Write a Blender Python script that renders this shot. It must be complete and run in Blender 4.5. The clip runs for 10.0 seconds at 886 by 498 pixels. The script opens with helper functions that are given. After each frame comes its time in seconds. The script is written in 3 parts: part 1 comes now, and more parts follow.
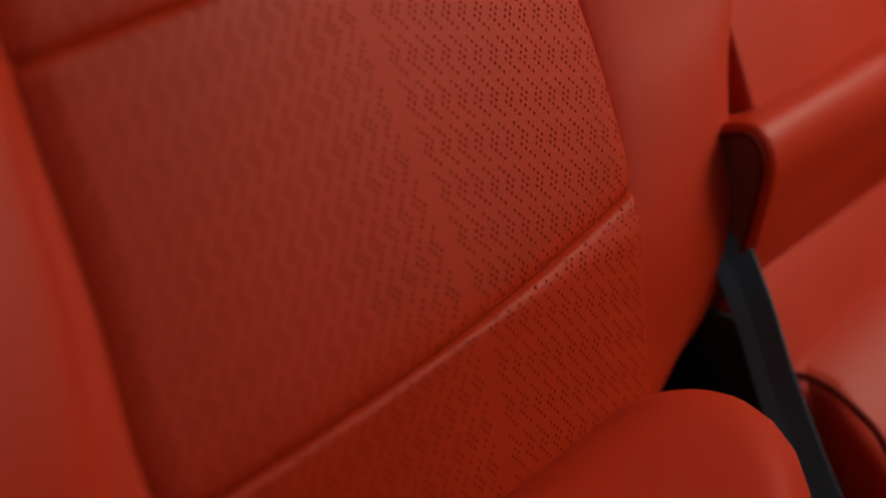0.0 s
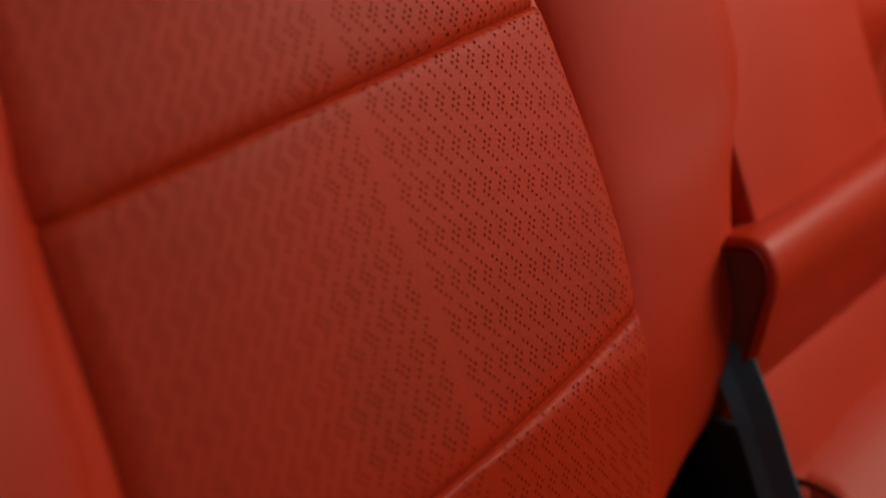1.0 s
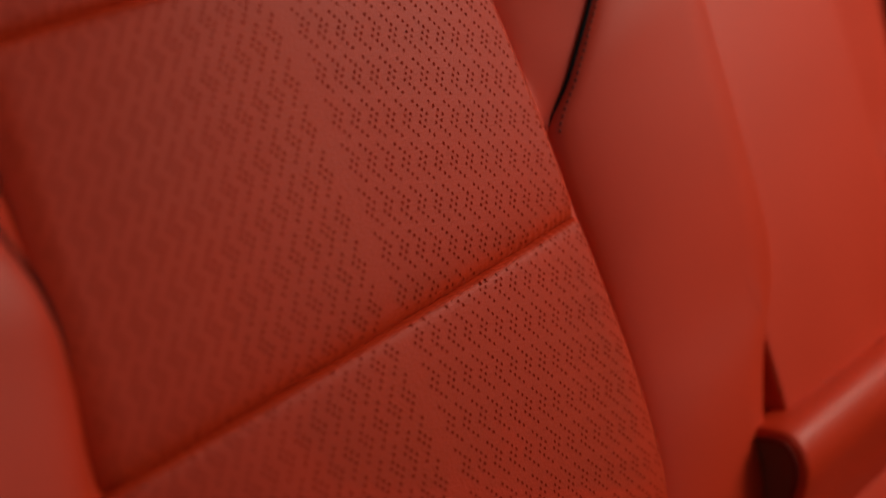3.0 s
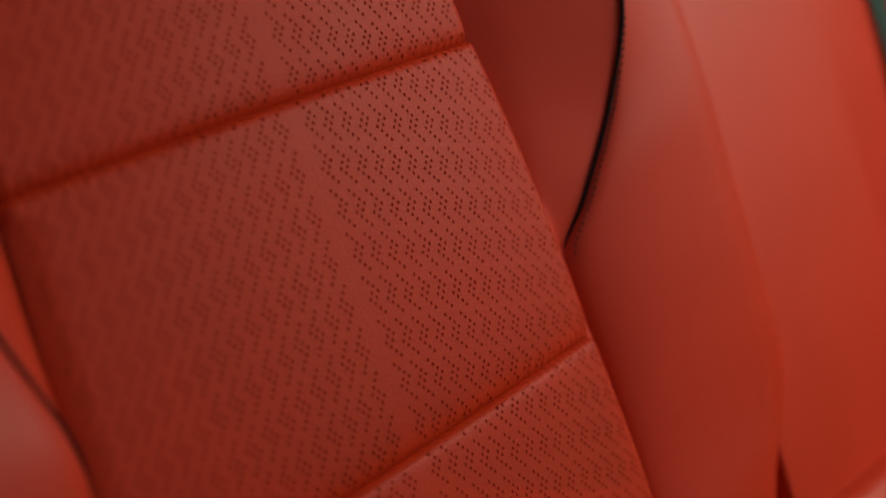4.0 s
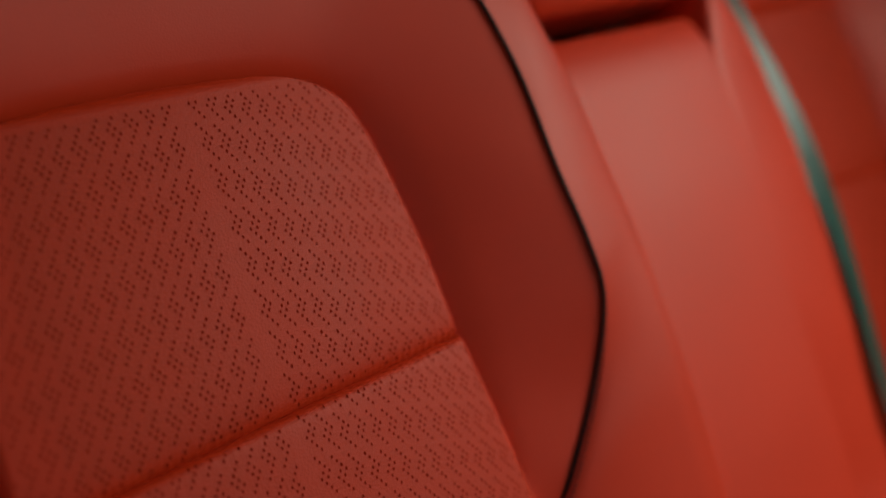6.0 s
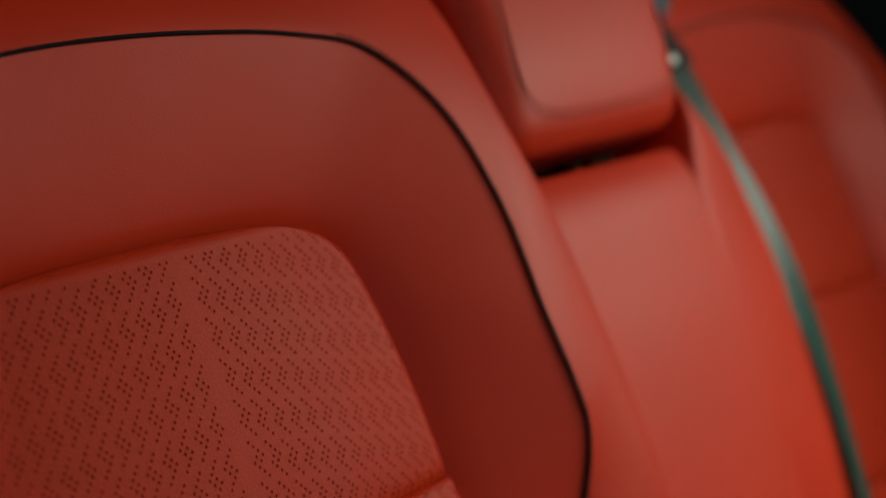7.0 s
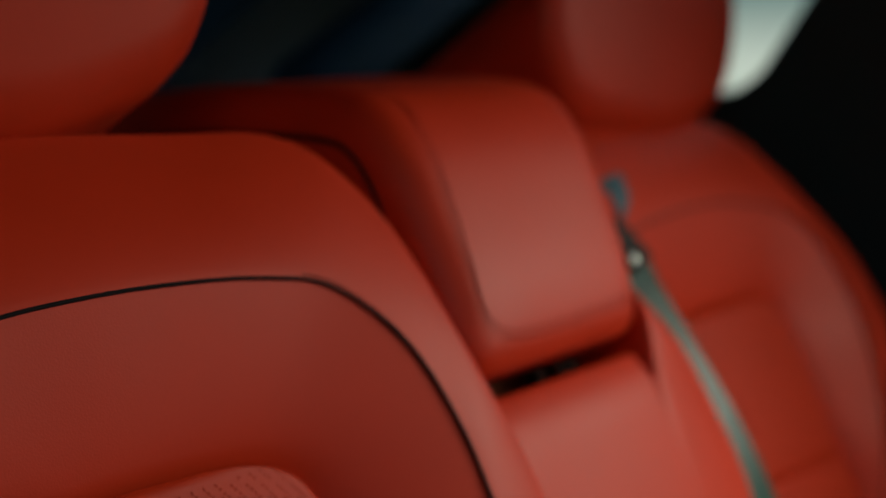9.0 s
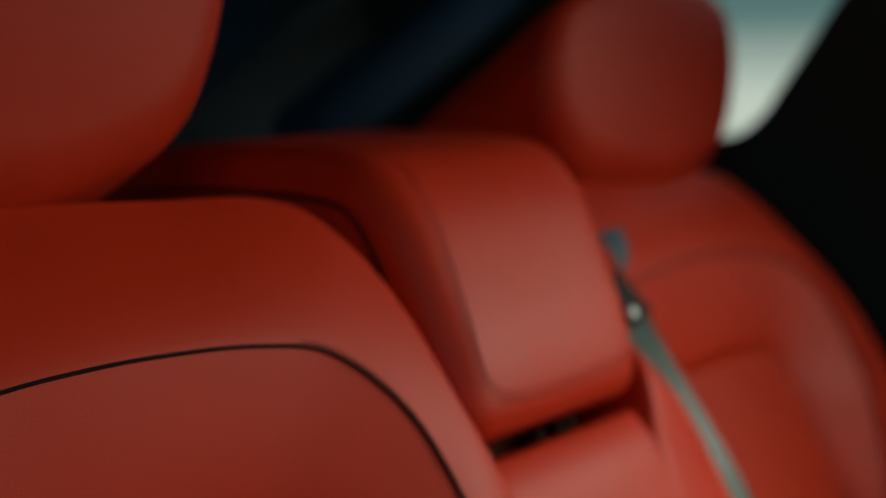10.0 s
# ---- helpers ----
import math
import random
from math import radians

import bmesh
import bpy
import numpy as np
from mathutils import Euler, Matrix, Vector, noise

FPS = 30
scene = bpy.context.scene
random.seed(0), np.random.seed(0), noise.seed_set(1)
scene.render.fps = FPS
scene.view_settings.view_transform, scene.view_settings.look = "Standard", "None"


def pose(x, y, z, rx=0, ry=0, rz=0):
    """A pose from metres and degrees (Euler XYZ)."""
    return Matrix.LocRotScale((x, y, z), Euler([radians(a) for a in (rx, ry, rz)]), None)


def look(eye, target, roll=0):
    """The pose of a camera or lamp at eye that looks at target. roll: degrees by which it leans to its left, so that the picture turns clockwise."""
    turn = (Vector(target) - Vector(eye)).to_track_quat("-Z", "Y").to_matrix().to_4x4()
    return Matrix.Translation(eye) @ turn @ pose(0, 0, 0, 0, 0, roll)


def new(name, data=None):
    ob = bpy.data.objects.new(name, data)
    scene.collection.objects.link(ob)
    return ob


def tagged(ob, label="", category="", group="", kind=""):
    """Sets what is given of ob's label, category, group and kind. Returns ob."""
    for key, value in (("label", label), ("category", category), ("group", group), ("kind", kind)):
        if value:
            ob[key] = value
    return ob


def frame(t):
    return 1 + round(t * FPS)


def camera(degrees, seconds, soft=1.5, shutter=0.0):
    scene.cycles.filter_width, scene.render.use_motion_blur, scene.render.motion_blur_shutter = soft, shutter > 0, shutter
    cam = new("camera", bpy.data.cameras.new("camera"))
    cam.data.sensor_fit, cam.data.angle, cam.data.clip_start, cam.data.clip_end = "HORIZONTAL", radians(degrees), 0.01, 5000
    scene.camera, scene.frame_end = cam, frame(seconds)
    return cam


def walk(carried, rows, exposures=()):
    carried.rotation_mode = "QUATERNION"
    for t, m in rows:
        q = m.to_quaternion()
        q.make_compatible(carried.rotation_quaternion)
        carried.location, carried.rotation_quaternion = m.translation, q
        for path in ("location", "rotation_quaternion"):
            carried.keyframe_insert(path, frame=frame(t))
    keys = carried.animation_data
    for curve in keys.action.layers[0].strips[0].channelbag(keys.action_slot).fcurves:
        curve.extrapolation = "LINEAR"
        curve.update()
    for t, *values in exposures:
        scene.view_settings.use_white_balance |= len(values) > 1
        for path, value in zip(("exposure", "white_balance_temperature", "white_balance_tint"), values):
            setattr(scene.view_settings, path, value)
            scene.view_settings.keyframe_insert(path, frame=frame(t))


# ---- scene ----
cam = camera(38.0, 10.0, soft=1.7)
PATH = [
    (0, (-0.3563, -0.4045, 0.7551), (0.6755, 0.5670, 0.0125), -2.01),
    (0.5, (-0.3537, -0.3985, 0.7791), (0.6921, 0.5742, 0.0579), -1.75),
    (1, (-0.3503, -0.3913, 0.8019), (0.6978, 0.5838, 0.0872), -1.71),
    (1.5, (-0.3471, -0.3845, 0.8251), (0.7040, 0.5946, 0.1205), -1.59),
    (2, (-0.3443, -0.3795, 0.8485), (0.7057, 0.6044, 0.1489), -1.54),
    (2.5, (-0.3423, -0.3751, 0.8717), (0.7027, 0.6179, 0.1777), -1.52),
    (3.25, (-0.3397, -0.3712, 0.9029), (0.7003, 0.6431, 0.2323), -1.62),
    (4, (-0.3377, -0.3686, 0.9338), (0.7076, 0.6649, 0.3020), -1.56),
    (4.5, (-0.3368, -0.3663, 0.9562), (0.7204, 0.6734, 0.3550), -1.49),
    (5, (-0.3380, -0.3655, 0.9792), (0.7335, 0.6806, 0.4155), -1.53),
    (5.5, (-0.3394, -0.3652, 1.0017), (0.7504, 0.6843, 0.4814), -1.44),
    (6, (-0.3422, -0.3651, 1.0244), (0.7655, 0.6840, 0.5423), -1.10),
    (6.75, (-0.3439, -0.3655, 1.0603), (0.7859, 0.6842, 0.6340), -0.59),
    (7.5, (-0.3444, -0.3697, 1.0936), (0.7970, 0.6835, 0.7088), -0.72),
    (8, (-0.3444, -0.3747, 1.1130), (0.8110, 0.6776, 0.7698), -0.82),
    (8.5, (-0.3443, -0.3792, 1.1294), (0.8235, 0.6715, 0.8254), -0.86),
    (9, (-0.3439, -0.3813, 1.1427), (0.8292, 0.6716, 0.8686), -0.83),
    (9.5, (-0.3430, -0.3821, 1.1547), (0.8318, 0.6738, 0.9001), -0.81),
    (10, (-0.3418, -0.3819, 1.1663), (0.8338, 0.6758, 0.9231), -0.80),
]
walk(cam, [(t, look(eye, target, roll)) for t, eye, target, roll in PATH], exposures=[(0.0, -0.06), (2.5, -0.09), (5.0, -0.19), (7.5, -0.26), (10.0, -0.32)])
cam.data.dof.use_dof = True
cam.data.dof.focus_distance = 0.613
cam.data.dof.aperture_fstop = 2.75


# ---------------------------------------------------------------- world and lights
world = bpy.data.worlds.new("world")
scene.world = world
world.use_nodes = True
wn = world.node_tree.nodes
sky = wn.new("ShaderNodeTexSky")
sky.sky_type = "NISHITA"
sky.sun_disc = False
sky.sun_elevation = radians(35)
sky.sun_rotation = radians(100)
world.node_tree.links.new(sky.outputs[0], wn["Background"].inputs[0])
wn["Background"].inputs[1].default_value = 0.15


def window_light(name, eye, target, width, height, watts, colour, spread=180.0):
    data = bpy.data.lights.new(name, "AREA")
    data.shape, data.size, data.size_y, data.energy, data.color = "RECTANGLE", width, height, watts, colour
    data.spread = radians(spread)
    ob = new(name, data)
    ob.matrix_world = look(eye, target)
    return ob


window_light("window_light_right", (1.02, -0.70, 1.35), (0.32, -0.02, 0.63), 0.62, 0.40, 3.1, (1.0, 0.92, 0.74), 77.0)
window_light("window_light_left", (-0.60, -0.42, 1.36), (0.25, 0.15, 0.85), 0.56, 0.26, 0.45, (1.0, 0.92, 0.76), 130.0)
window_light("windscreen_light", (0.45, -2.15, 1.25), (0.31, 0.0, 0.6), 1.0, 0.45, 0.14, (1.0, 0.92, 0.73), 46.0)

# ---------------------------------------------------------------- materials


def material(name, colour, rough, metal=0.0, bump=0.0, scale=400.0, vary=0.12, vary_scale=14.0, spec=0.5, voronoi=False):
    """A surface with fine relief and slow, faint variation of its colour and gloss."""
    m = bpy.data.materials.new(name)
    m.use_nodes = True
    n, ln = m.node_tree.nodes, m.node_tree.links
    b = n["Principled BSDF"]
    co = n.new("ShaderNodeTexCoord")
    slow = n.new("ShaderNodeTexNoise")
    slow.inputs["Scale"].default_value, slow.inputs["Detail"].default_value = vary_scale, 5.0
    ln.new(co.outputs["Object"], slow.inputs["Vector"])
    ramp = n.new("ShaderNodeMix")
    ramp.data_type = "RGBA"
    ramp.inputs["A"].default_value = (*[c * (1 - vary) for c in colour], 1)
    ramp.inputs["B"].default_value = (*[min(1, c * (1 + vary)) for c in colour], 1)
    ln.new(slow.outputs["Fac"], ramp.inputs["Factor"])
    ln.new(ramp.outputs["Result"], b.inputs["Base Color"])
    gloss = n.new("ShaderNodeMapRange")
    gloss.inputs["To Min"].default_value, gloss.inputs["To Max"].default_value = rough - 0.06, rough + 0.06
    ln.new(slow.outputs["Fac"], gloss.inputs["Value"])
    ln.new(gloss.outputs["Result"], b.inputs["Roughness"])
    b.inputs["Metallic"].default_value = metal
    b.inputs["Specular IOR Level"].default_value = spec
    if bump:
        fine = n.new("ShaderNodeTexVoronoi" if voronoi else "ShaderNodeTexNoise")
        fine.inputs["Scale"].default_value = scale
        ln.new(co.outputs["Object"], fine.inputs["Vector"])
        bp = n.new("ShaderNodeBump")
        bp.inputs["Strength"].default_value, bp.inputs["Distance"].default_value = bump, 0.0006
        ln.new(fine.outputs[0], bp.inputs["Height"])
        ln.new(bp.outputs["Normal"], b.inputs["Normal"])
    return m


RED = (0.48, 0.025, 0.003)
LEATHER = material("red_leather", RED, 0.53, bump=0.07, scale=900.0, spec=0.34, voronoi=True, vary=0.10)
INSERT = material("perforated_red_leather", (0.42, 0.024, 0.003), 0.56, spec=0.22, bump=0.14, scale=700.0, voronoi=True, vary=0.10)
HOLE_SHADE = material("hole_shade", (0.23, 0.015, 0.006), 0.95, spec=0.02)
PIPING = material("black_piping", (0.008, 0.007, 0.008), 0.8, spec=0.12, bump=0.3, scale=1500.0)
THREAD = material("red_thread", (0.24, 0.014, 0.006), 0.7, spec=0.2)
DARK_THREAD = material("dark_red_thread", (0.10, 0.008, 0.004), 0.7, spec=0.2)
WEBBING = material("black_webbing", (0.016, 0.066, 0.056), 0.38, bump=0.4, scale=1200.0, spec=0.4)
DARK_WEB = material("dark_webbing", (0.032, 0.078, 0.100), 0.6, bump=0.4, scale=1200.0, spec=0.3)
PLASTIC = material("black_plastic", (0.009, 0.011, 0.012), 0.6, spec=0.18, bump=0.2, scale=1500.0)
TRIM = material("dark_trim", (0.028, 0.046, 0.047), 0.8, spec=0.06, bump=0.3, scale=1200.0)
CARPET = material("dark_carpet", (0.010, 0.011, 0.013), 0.95, bump=0.6, scale=900.0)
NAVY = material("navy_trim", (0.010, 0.044, 0.080), 0.75, spec=0.12, bump=0.3, scale=900.0)
GREY_TRIM = material("grey_trim", (0.11, 0.16, 0.18), 0.75, spec=0.15, bump=0.3, scale=900.0)
SELVAGE = material("woven_edge", (0.055, 0.13, 0.165), 0.7, bump=0.4, scale=1200.0, spec=0.2)
# brown with the shade of the armrest recess put into it
SHADE_BROWN = material("shaded_brown", (0.15, 0.042, 0.022), 0.9, spec=0.1, bump=0.3, scale=900.0)
CORD = material("dark_red_piping", (0.13, 0.011, 0.006), 0.8, spec=0.12)
BRONZE = material("dull_bronze", (0.022, 0.012, 0.010), 0.85, spec=0.08)
STEEL = material("steel", (0.62, 0.68, 0.65), 0.3, metal=1.0)
LINING = material("roof_lining", (0.42, 0.42, 0.41), 0.9, bump=0.4, scale=900.0)

# ---------------------------------------------------------------- mesh helpers
LEAN = radians(26.0)
UP = Vector((0, math.sin(LEAN), math.cos(LEAN)))
OUT = Vector((0, -math.cos(LEAN), math.sin(LEAN)))


def seat_frame(x):
    """The reclined frame of a backrest: x across, y up along it, z out of its front."""
    m = Matrix.Identity(4)
    for row in range(3):
        m[row][0], m[row][1], m[row][2] = (1.0, 0, 0)[row], UP[row], OUT[row]
    m.translation = (x, 0, 0.62)
    return m


def thing(name, label, category, m=None, group="", kind=""):
    ob = new(name)
    ob.empty_display_size = 0.05
    if m is not None:
        ob.matrix_world = m
    return tagged(ob, label, category, group, kind)


def part(name, bm, mat, parent=None, label="", kind="", smooth=True):
    """Links a bmesh as one mesh object, under a thing or a part; its vertices are in the parent's frame."""
    bmesh.ops.recalc_face_normals(bm, faces=bm.faces[:]) if len(bm.faces) < 20000 else None
    me = bpy.data.meshes.new(name)
    bm.to_mesh(me)
    bm.free()
    for p in me.polygons:
        p.use_smooth = smooth
    me.materials.append(mat)
    ob = new(name, me)
    if parent is not None:
        ob.parent = parent
    return tagged(ob, label, kind=kind)


def catmull(keys, n):
    """n points on a smooth curve through the keys."""
    keys = [Vector(k) for k in keys]
    out = []
    last = len(keys) - 1
    for i in range(n):
        t = i / (n - 1) * last
        j = min(int(t), last - 1)
        t -= j
        a, b, c, d = keys[max(j - 1, 0)], keys[j], keys[j + 1], keys[min(j + 2, last)]
        out.append(0.5 * (2 * b + (c - a) * t + (2 * a - 5 * b + 4 * c - d) * t * t + (3 * b - a - 3 * c + d) * t ** 3))
    return out


def loft(rows, closed=False, caps=False):
    """A skin over rows of points with equal counts."""
    bm = bmesh.new()
    vs = [[bm.verts.new(p) for p in row] for row in rows]
    for a, b in zip(vs, vs[1:]):
        for i in range(len(a) if closed else len(a) - 1):
            j = (i + 1) % len(a)
            bm.faces.new((a[i], a[j], b[j], b[i]))
    if caps:
        bm.faces.new(vs[0])
        bm.faces.new(vs[-1])
    return bm


def tube(points, radius, sides=8, bm=None):
    """A round cord along points."""
    bm = bm or bmesh.new()
    rings = []
    points = [Vector(p) for p in points]
    for i, p in enumerate(points):
        way = (points[min(i + 1, len(points) - 1)] - points[max(i - 1, 0)]).normalized()
        side = way.cross(Vector((0, 0, 1)))
        side = (side if side.length > 0.05 else way.cross(Vector((0, 1, 0)))).normalized()
        top = side.cross(way)
        rings.append([bm.verts.new(p + radius * (math.cos(a) * side + math.sin(a) * top)) for a in np.arange(sides) * 2 * math.pi / sides])
    for a, b in zip(rings, rings[1:]):
        for i in range(sides):
            bm.faces.new((a[i], a[(i + 1) % sides], b[(i + 1) % sides], b[i]))
    bm.faces.new(rings[0])
    bm.faces.new(rings[-1])
    return bm


def soft_box(lo, hi, r, core=6, edge=4, shape=None):
    """A box with rounded edges and a fine even skin; shape bends each point."""
    lo, hi = Vector(lo), Vector(hi)
    mid, h = (lo + hi) / 2, (hi - lo) / 2

    def steps(half):
        c = half - r
        e = [r * math.tan(radians(45) * (k + 1) / edge) for k in range(edge)]
        return [-c - x for x in reversed(e)] + [c * (2 * k / core - 1) for k in range(core + 1)] + [c + x for x in e]

    bm = bmesh.new()
    seen = {}

    def vert(p):
        key = tuple(round(c, 6) for c in p)
        if key not in seen:
            q = Vector([max(-(h[i] - r), min(h[i] - r, p[i])) for i in range(3)])
            n = (Vector(p) - q).normalized()
            w = mid + q + n * r
            seen[key] = bm.verts.new(shape(w) if shape else w)
        return seen[key]

    for axis in range(3):
        a, b = (axis + 1) % 3, (axis + 2) % 3
        sa, sb = steps(h[a]), steps(h[b])
        for sign in (-1, 1):
            for i in range(len(sa) - 1):
                for j in range(len(sb) - 1):
                    quad = []
                    for x, y in ((sa[i], sb[j]), (sa[i + 1], sb[j]), (sa[i + 1], sb[j + 1]), (sa[i], sb[j + 1])):
                        p = [0, 0, 0]
                        p[axis], p[a], p[b] = sign * h[axis], x, y
                        quad.append(vert(p))
                    bm.faces.new(quad)
    return bm


def stitches(points, length, gap, radius):
    """Short cords one after another along points."""
    bm = bmesh.new()
    points = [Vector(p) for p in points]
    walked = [0.0]
    for a, b in zip(points, points[1:]):
        walked.append(walked[-1] + (b - a).length)

    def spot(s):
        i = max(0, min(len(points) - 2, int(np.searchsorted(walked, s)) - 1))
        k = (s - walked[i]) / max(1e-9, walked[i + 1] - walked[i])
        return points[i].lerp(points[i + 1], k)

    s = 0.0
    while s + length < walked[-1]:
        tube([spot(s), spot(s + length / 2), spot(s + length)], radius, 5, bm)
        s += length + gap
    return bm


# ---------------------------------------------------------------- outer backrests
SEAMS = (-0.1775, -0.0048, 0.1643)
TILT = (0.088, 0.054, 0.038)
BOW = (0.25, 0.0, -0.03)
TOP = 0.329
# stations from the foot of a backrest to the middle of its top, for the middle side and the door side:
# edge of the insert, line of the piping, edge of the front (across, up, out)
EDGE = [(0.1203, -0.2955, -0.0373), (0.1263, -0.2547, -0.0260), (0.1344, -0.1936, -0.0092), (0.1460, -0.1326, -0.0033), (0.1498, -0.0821, -0.0028), (0.1483, -0.0218, -0.0022),
        (0.1456, 0.0536, -0.0012), (0.1431, 0.0939, -0.0009), (0.1392, 0.1295, -0.0008), (0.1328, 0.1806, -0.0004), (0.1289, 0.2268, 0.0002), (0.1217, 0.2725, 0.0003),
        (0.1127, 0.3007, 0.0004), (0.0987, 0.3147, 0.0002), (0.0817, 0.3217, -0.0002), (0.0577, 0.3259, -0.0007), (0.0308, 0.3275, -0.0013), (0.0000, 0.3290, -0.0010)]
EDGE_OUTER = [(0.1299, -0.3141, -0.0349), (0.1454, -0.2744, -0.0237), (0.1594, -0.2147, -0.0070), (0.1614, -0.1546, -0.0017), (0.1534, -0.1034, -0.0022), (0.1485, -0.0408, -0.0026),
        (0.1430, 0.0381, -0.0031), (0.1400, 0.0809, -0.0031), (0.1370, 0.1181, -0.0030), (0.1335, 0.1701, -0.0028), (0.1310, 0.2170, -0.0025), (0.1280, 0.2687, -0.0023),
        (0.1230, 0.2985, -0.0021), (0.1120, 0.3155, -0.0018), (0.0885, 0.3245, -0.0015), (0.0540, 0.3278, -0.0010), (0.0225, 0.3286, -0.0010), (0.0000, 0.3290, -0.0010)]
PIPE = [(0.1240, -0.2985, -0.0470), (0.1300, -0.2585, -0.0360), (0.1384, -0.1976, -0.0190), (0.1504, -0.1366, -0.0140), (0.1542, -0.0861, -0.0140), (0.1527, -0.0268, -0.0125),
        (0.1475, 0.0385, -0.0060), (0.1676, 0.0726, 0.0074), (0.1942, 0.1136, 0.0212), (0.2089, 0.1582, 0.0380), (0.2074, 0.1921, 0.0429), (0.2019, 0.2363, 0.0441),
        (0.2000, 0.2998, 0.0423), (0.1821, 0.3587, 0.0413), (0.1457, 0.4016, 0.0371), (0.1006, 0.4155, 0.0343), (0.0478, 0.4217, 0.0321), (-0.0047, 0.4236, 0.0311)]
PIPE_OUTER = [(0.1461, -0.3067, -0.0326), (0.1617, -0.2672, -0.0204), (0.1754, -0.2078, -0.0041), (0.1764, -0.1486, 0.0047), (0.1656, -0.0996, 0.0051), (0.1587, -0.0410, 0.0056),
        (0.1435, 0.0322, 0.0060), (0.1431, 0.0628, 0.0102), (0.1516, 0.0948, 0.0121), (0.1729, 0.1473, 0.0259), (0.1930, 0.1991, 0.0328), (0.2014, 0.2461, 0.0364),
        (0.2068, 0.2981, 0.0352), (0.1884, 0.3608, 0.0344), (0.1491, 0.3988, 0.0317), (0.1090, 0.4119, 0.0300), (0.0570, 0.4214, 0.0299), (0.0047, 0.4236, 0.0311)]
FRONT = [(0.1860, -0.2780, -0.0600), (0.2135, -0.2475, -0.0340), (0.2200, -0.2003, -0.0076), (0.2410, -0.1213, 0.0086), (0.2724, -0.0671, 0.0150), (0.2709, -0.0030, 0.0230),
        (0.2660, 0.0627, 0.0305), (0.2630, 0.1037, 0.0350), (0.2600, 0.1400, 0.0375), (0.2570, 0.1815, 0.0390), (0.2520, 0.2233, 0.0400), (0.2430, 0.2852, 0.0410),
        (0.2266, 0.3517, 0.0414), (0.2169, 0.4239, 0.0304), (0.1972, 0.4788, 0.0165), (0.1683, 0.5069, 0.0028), (0.1044, 0.5163, -0.0072), (0.0084, 0.5240, -0.0113)]
FRONT_OUTER = [(0.1493, -0.3107, -0.0336), (0.2492, -0.2818, -0.0077), (0.2742, -0.2358, 0.0162), (0.2841, -0.1559, 0.0320), (0.2890, -0.0990, 0.0348), (0.2888, -0.0311, 0.0354),
        (0.2886, 0.0387, 0.0351), (0.2884, 0.0835, 0.0346), (0.2881, 0.1232, 0.0340), (0.2858, 0.1679, 0.0343), (0.2824, 0.2125, 0.0334), (0.2739, 0.2770, 0.0314),
        (0.2583, 0.3463, 0.0263), (0.2276, 0.4206, 0.0130), (0.1948, 0.4786, -0.0004), (0.1538, 0.5113, -0.0096), (0.0828, 0.5226, -0.0122), (-0.0084, 0.5240, -0.0113)]


def width_table(edge):
    """Half width of the insert at even steps up the backrest."""
    fine = catmull(edge, 700)
    steps = np.arange(-0.32, TOP + 0.001, 0.001)
    return np.interp(steps, [p.y for p in fine], [p.x for p in fine]).tolist()


WIDTHS = width_table(EDGE), width_table(EDGE_OUTER)


def half_width(v, outer=False):
    table = WIDTHS[1 if outer else 0]
    k = max(0.0, min(len(table) - 1.001, (v + 0.32) / 0.001))
    i = int(k)
    return table[i] + (table[i + 1] - table[i]) * (k - i)


def seam_at(k, u):
    return SEAMS[k] + TILT[k] * u + BOW[k] * u * u


def insert_depth(u, v):
    """How far the padded insert stands out: soft pads that dip at the cross seams and roll down at the rim."""
    d = 0.003 + 0.0055 * (1 - (u / 0.15) ** 2)
    for k in range(3):
        a = abs(v - seam_at(k, u))
        if v > seam_at(k, u):
            d -= 0.0026 * math.exp(-a / 0.011) + 0.0028 * math.exp(-a / 0.0020)
        else:
            d -= 0.0008 * math.exp(-a / 0.009) + 0.0046 * math.exp(-a / 0.0012)
        if a < 0.012:
            d -= 0.0004 * math.sin(u * 1310 + 2.0 * math.sin(u * 90)) * math.exp(-a / 0.0035)
    if v < -0.18:
        d -= 0.28 * (-0.18 - v)
    rim = min(half_width(v, u < 0) - abs(u), (TOP - v) * 1.0)
    wide, deep = (0.016, 0.0042) if u < -0.08 and v < 0.15 else (0.007, 0.0048)
    if rim < wide:
        d -= deep * (1 - max(0.0, rim) / wide) ** 2.4
    return d


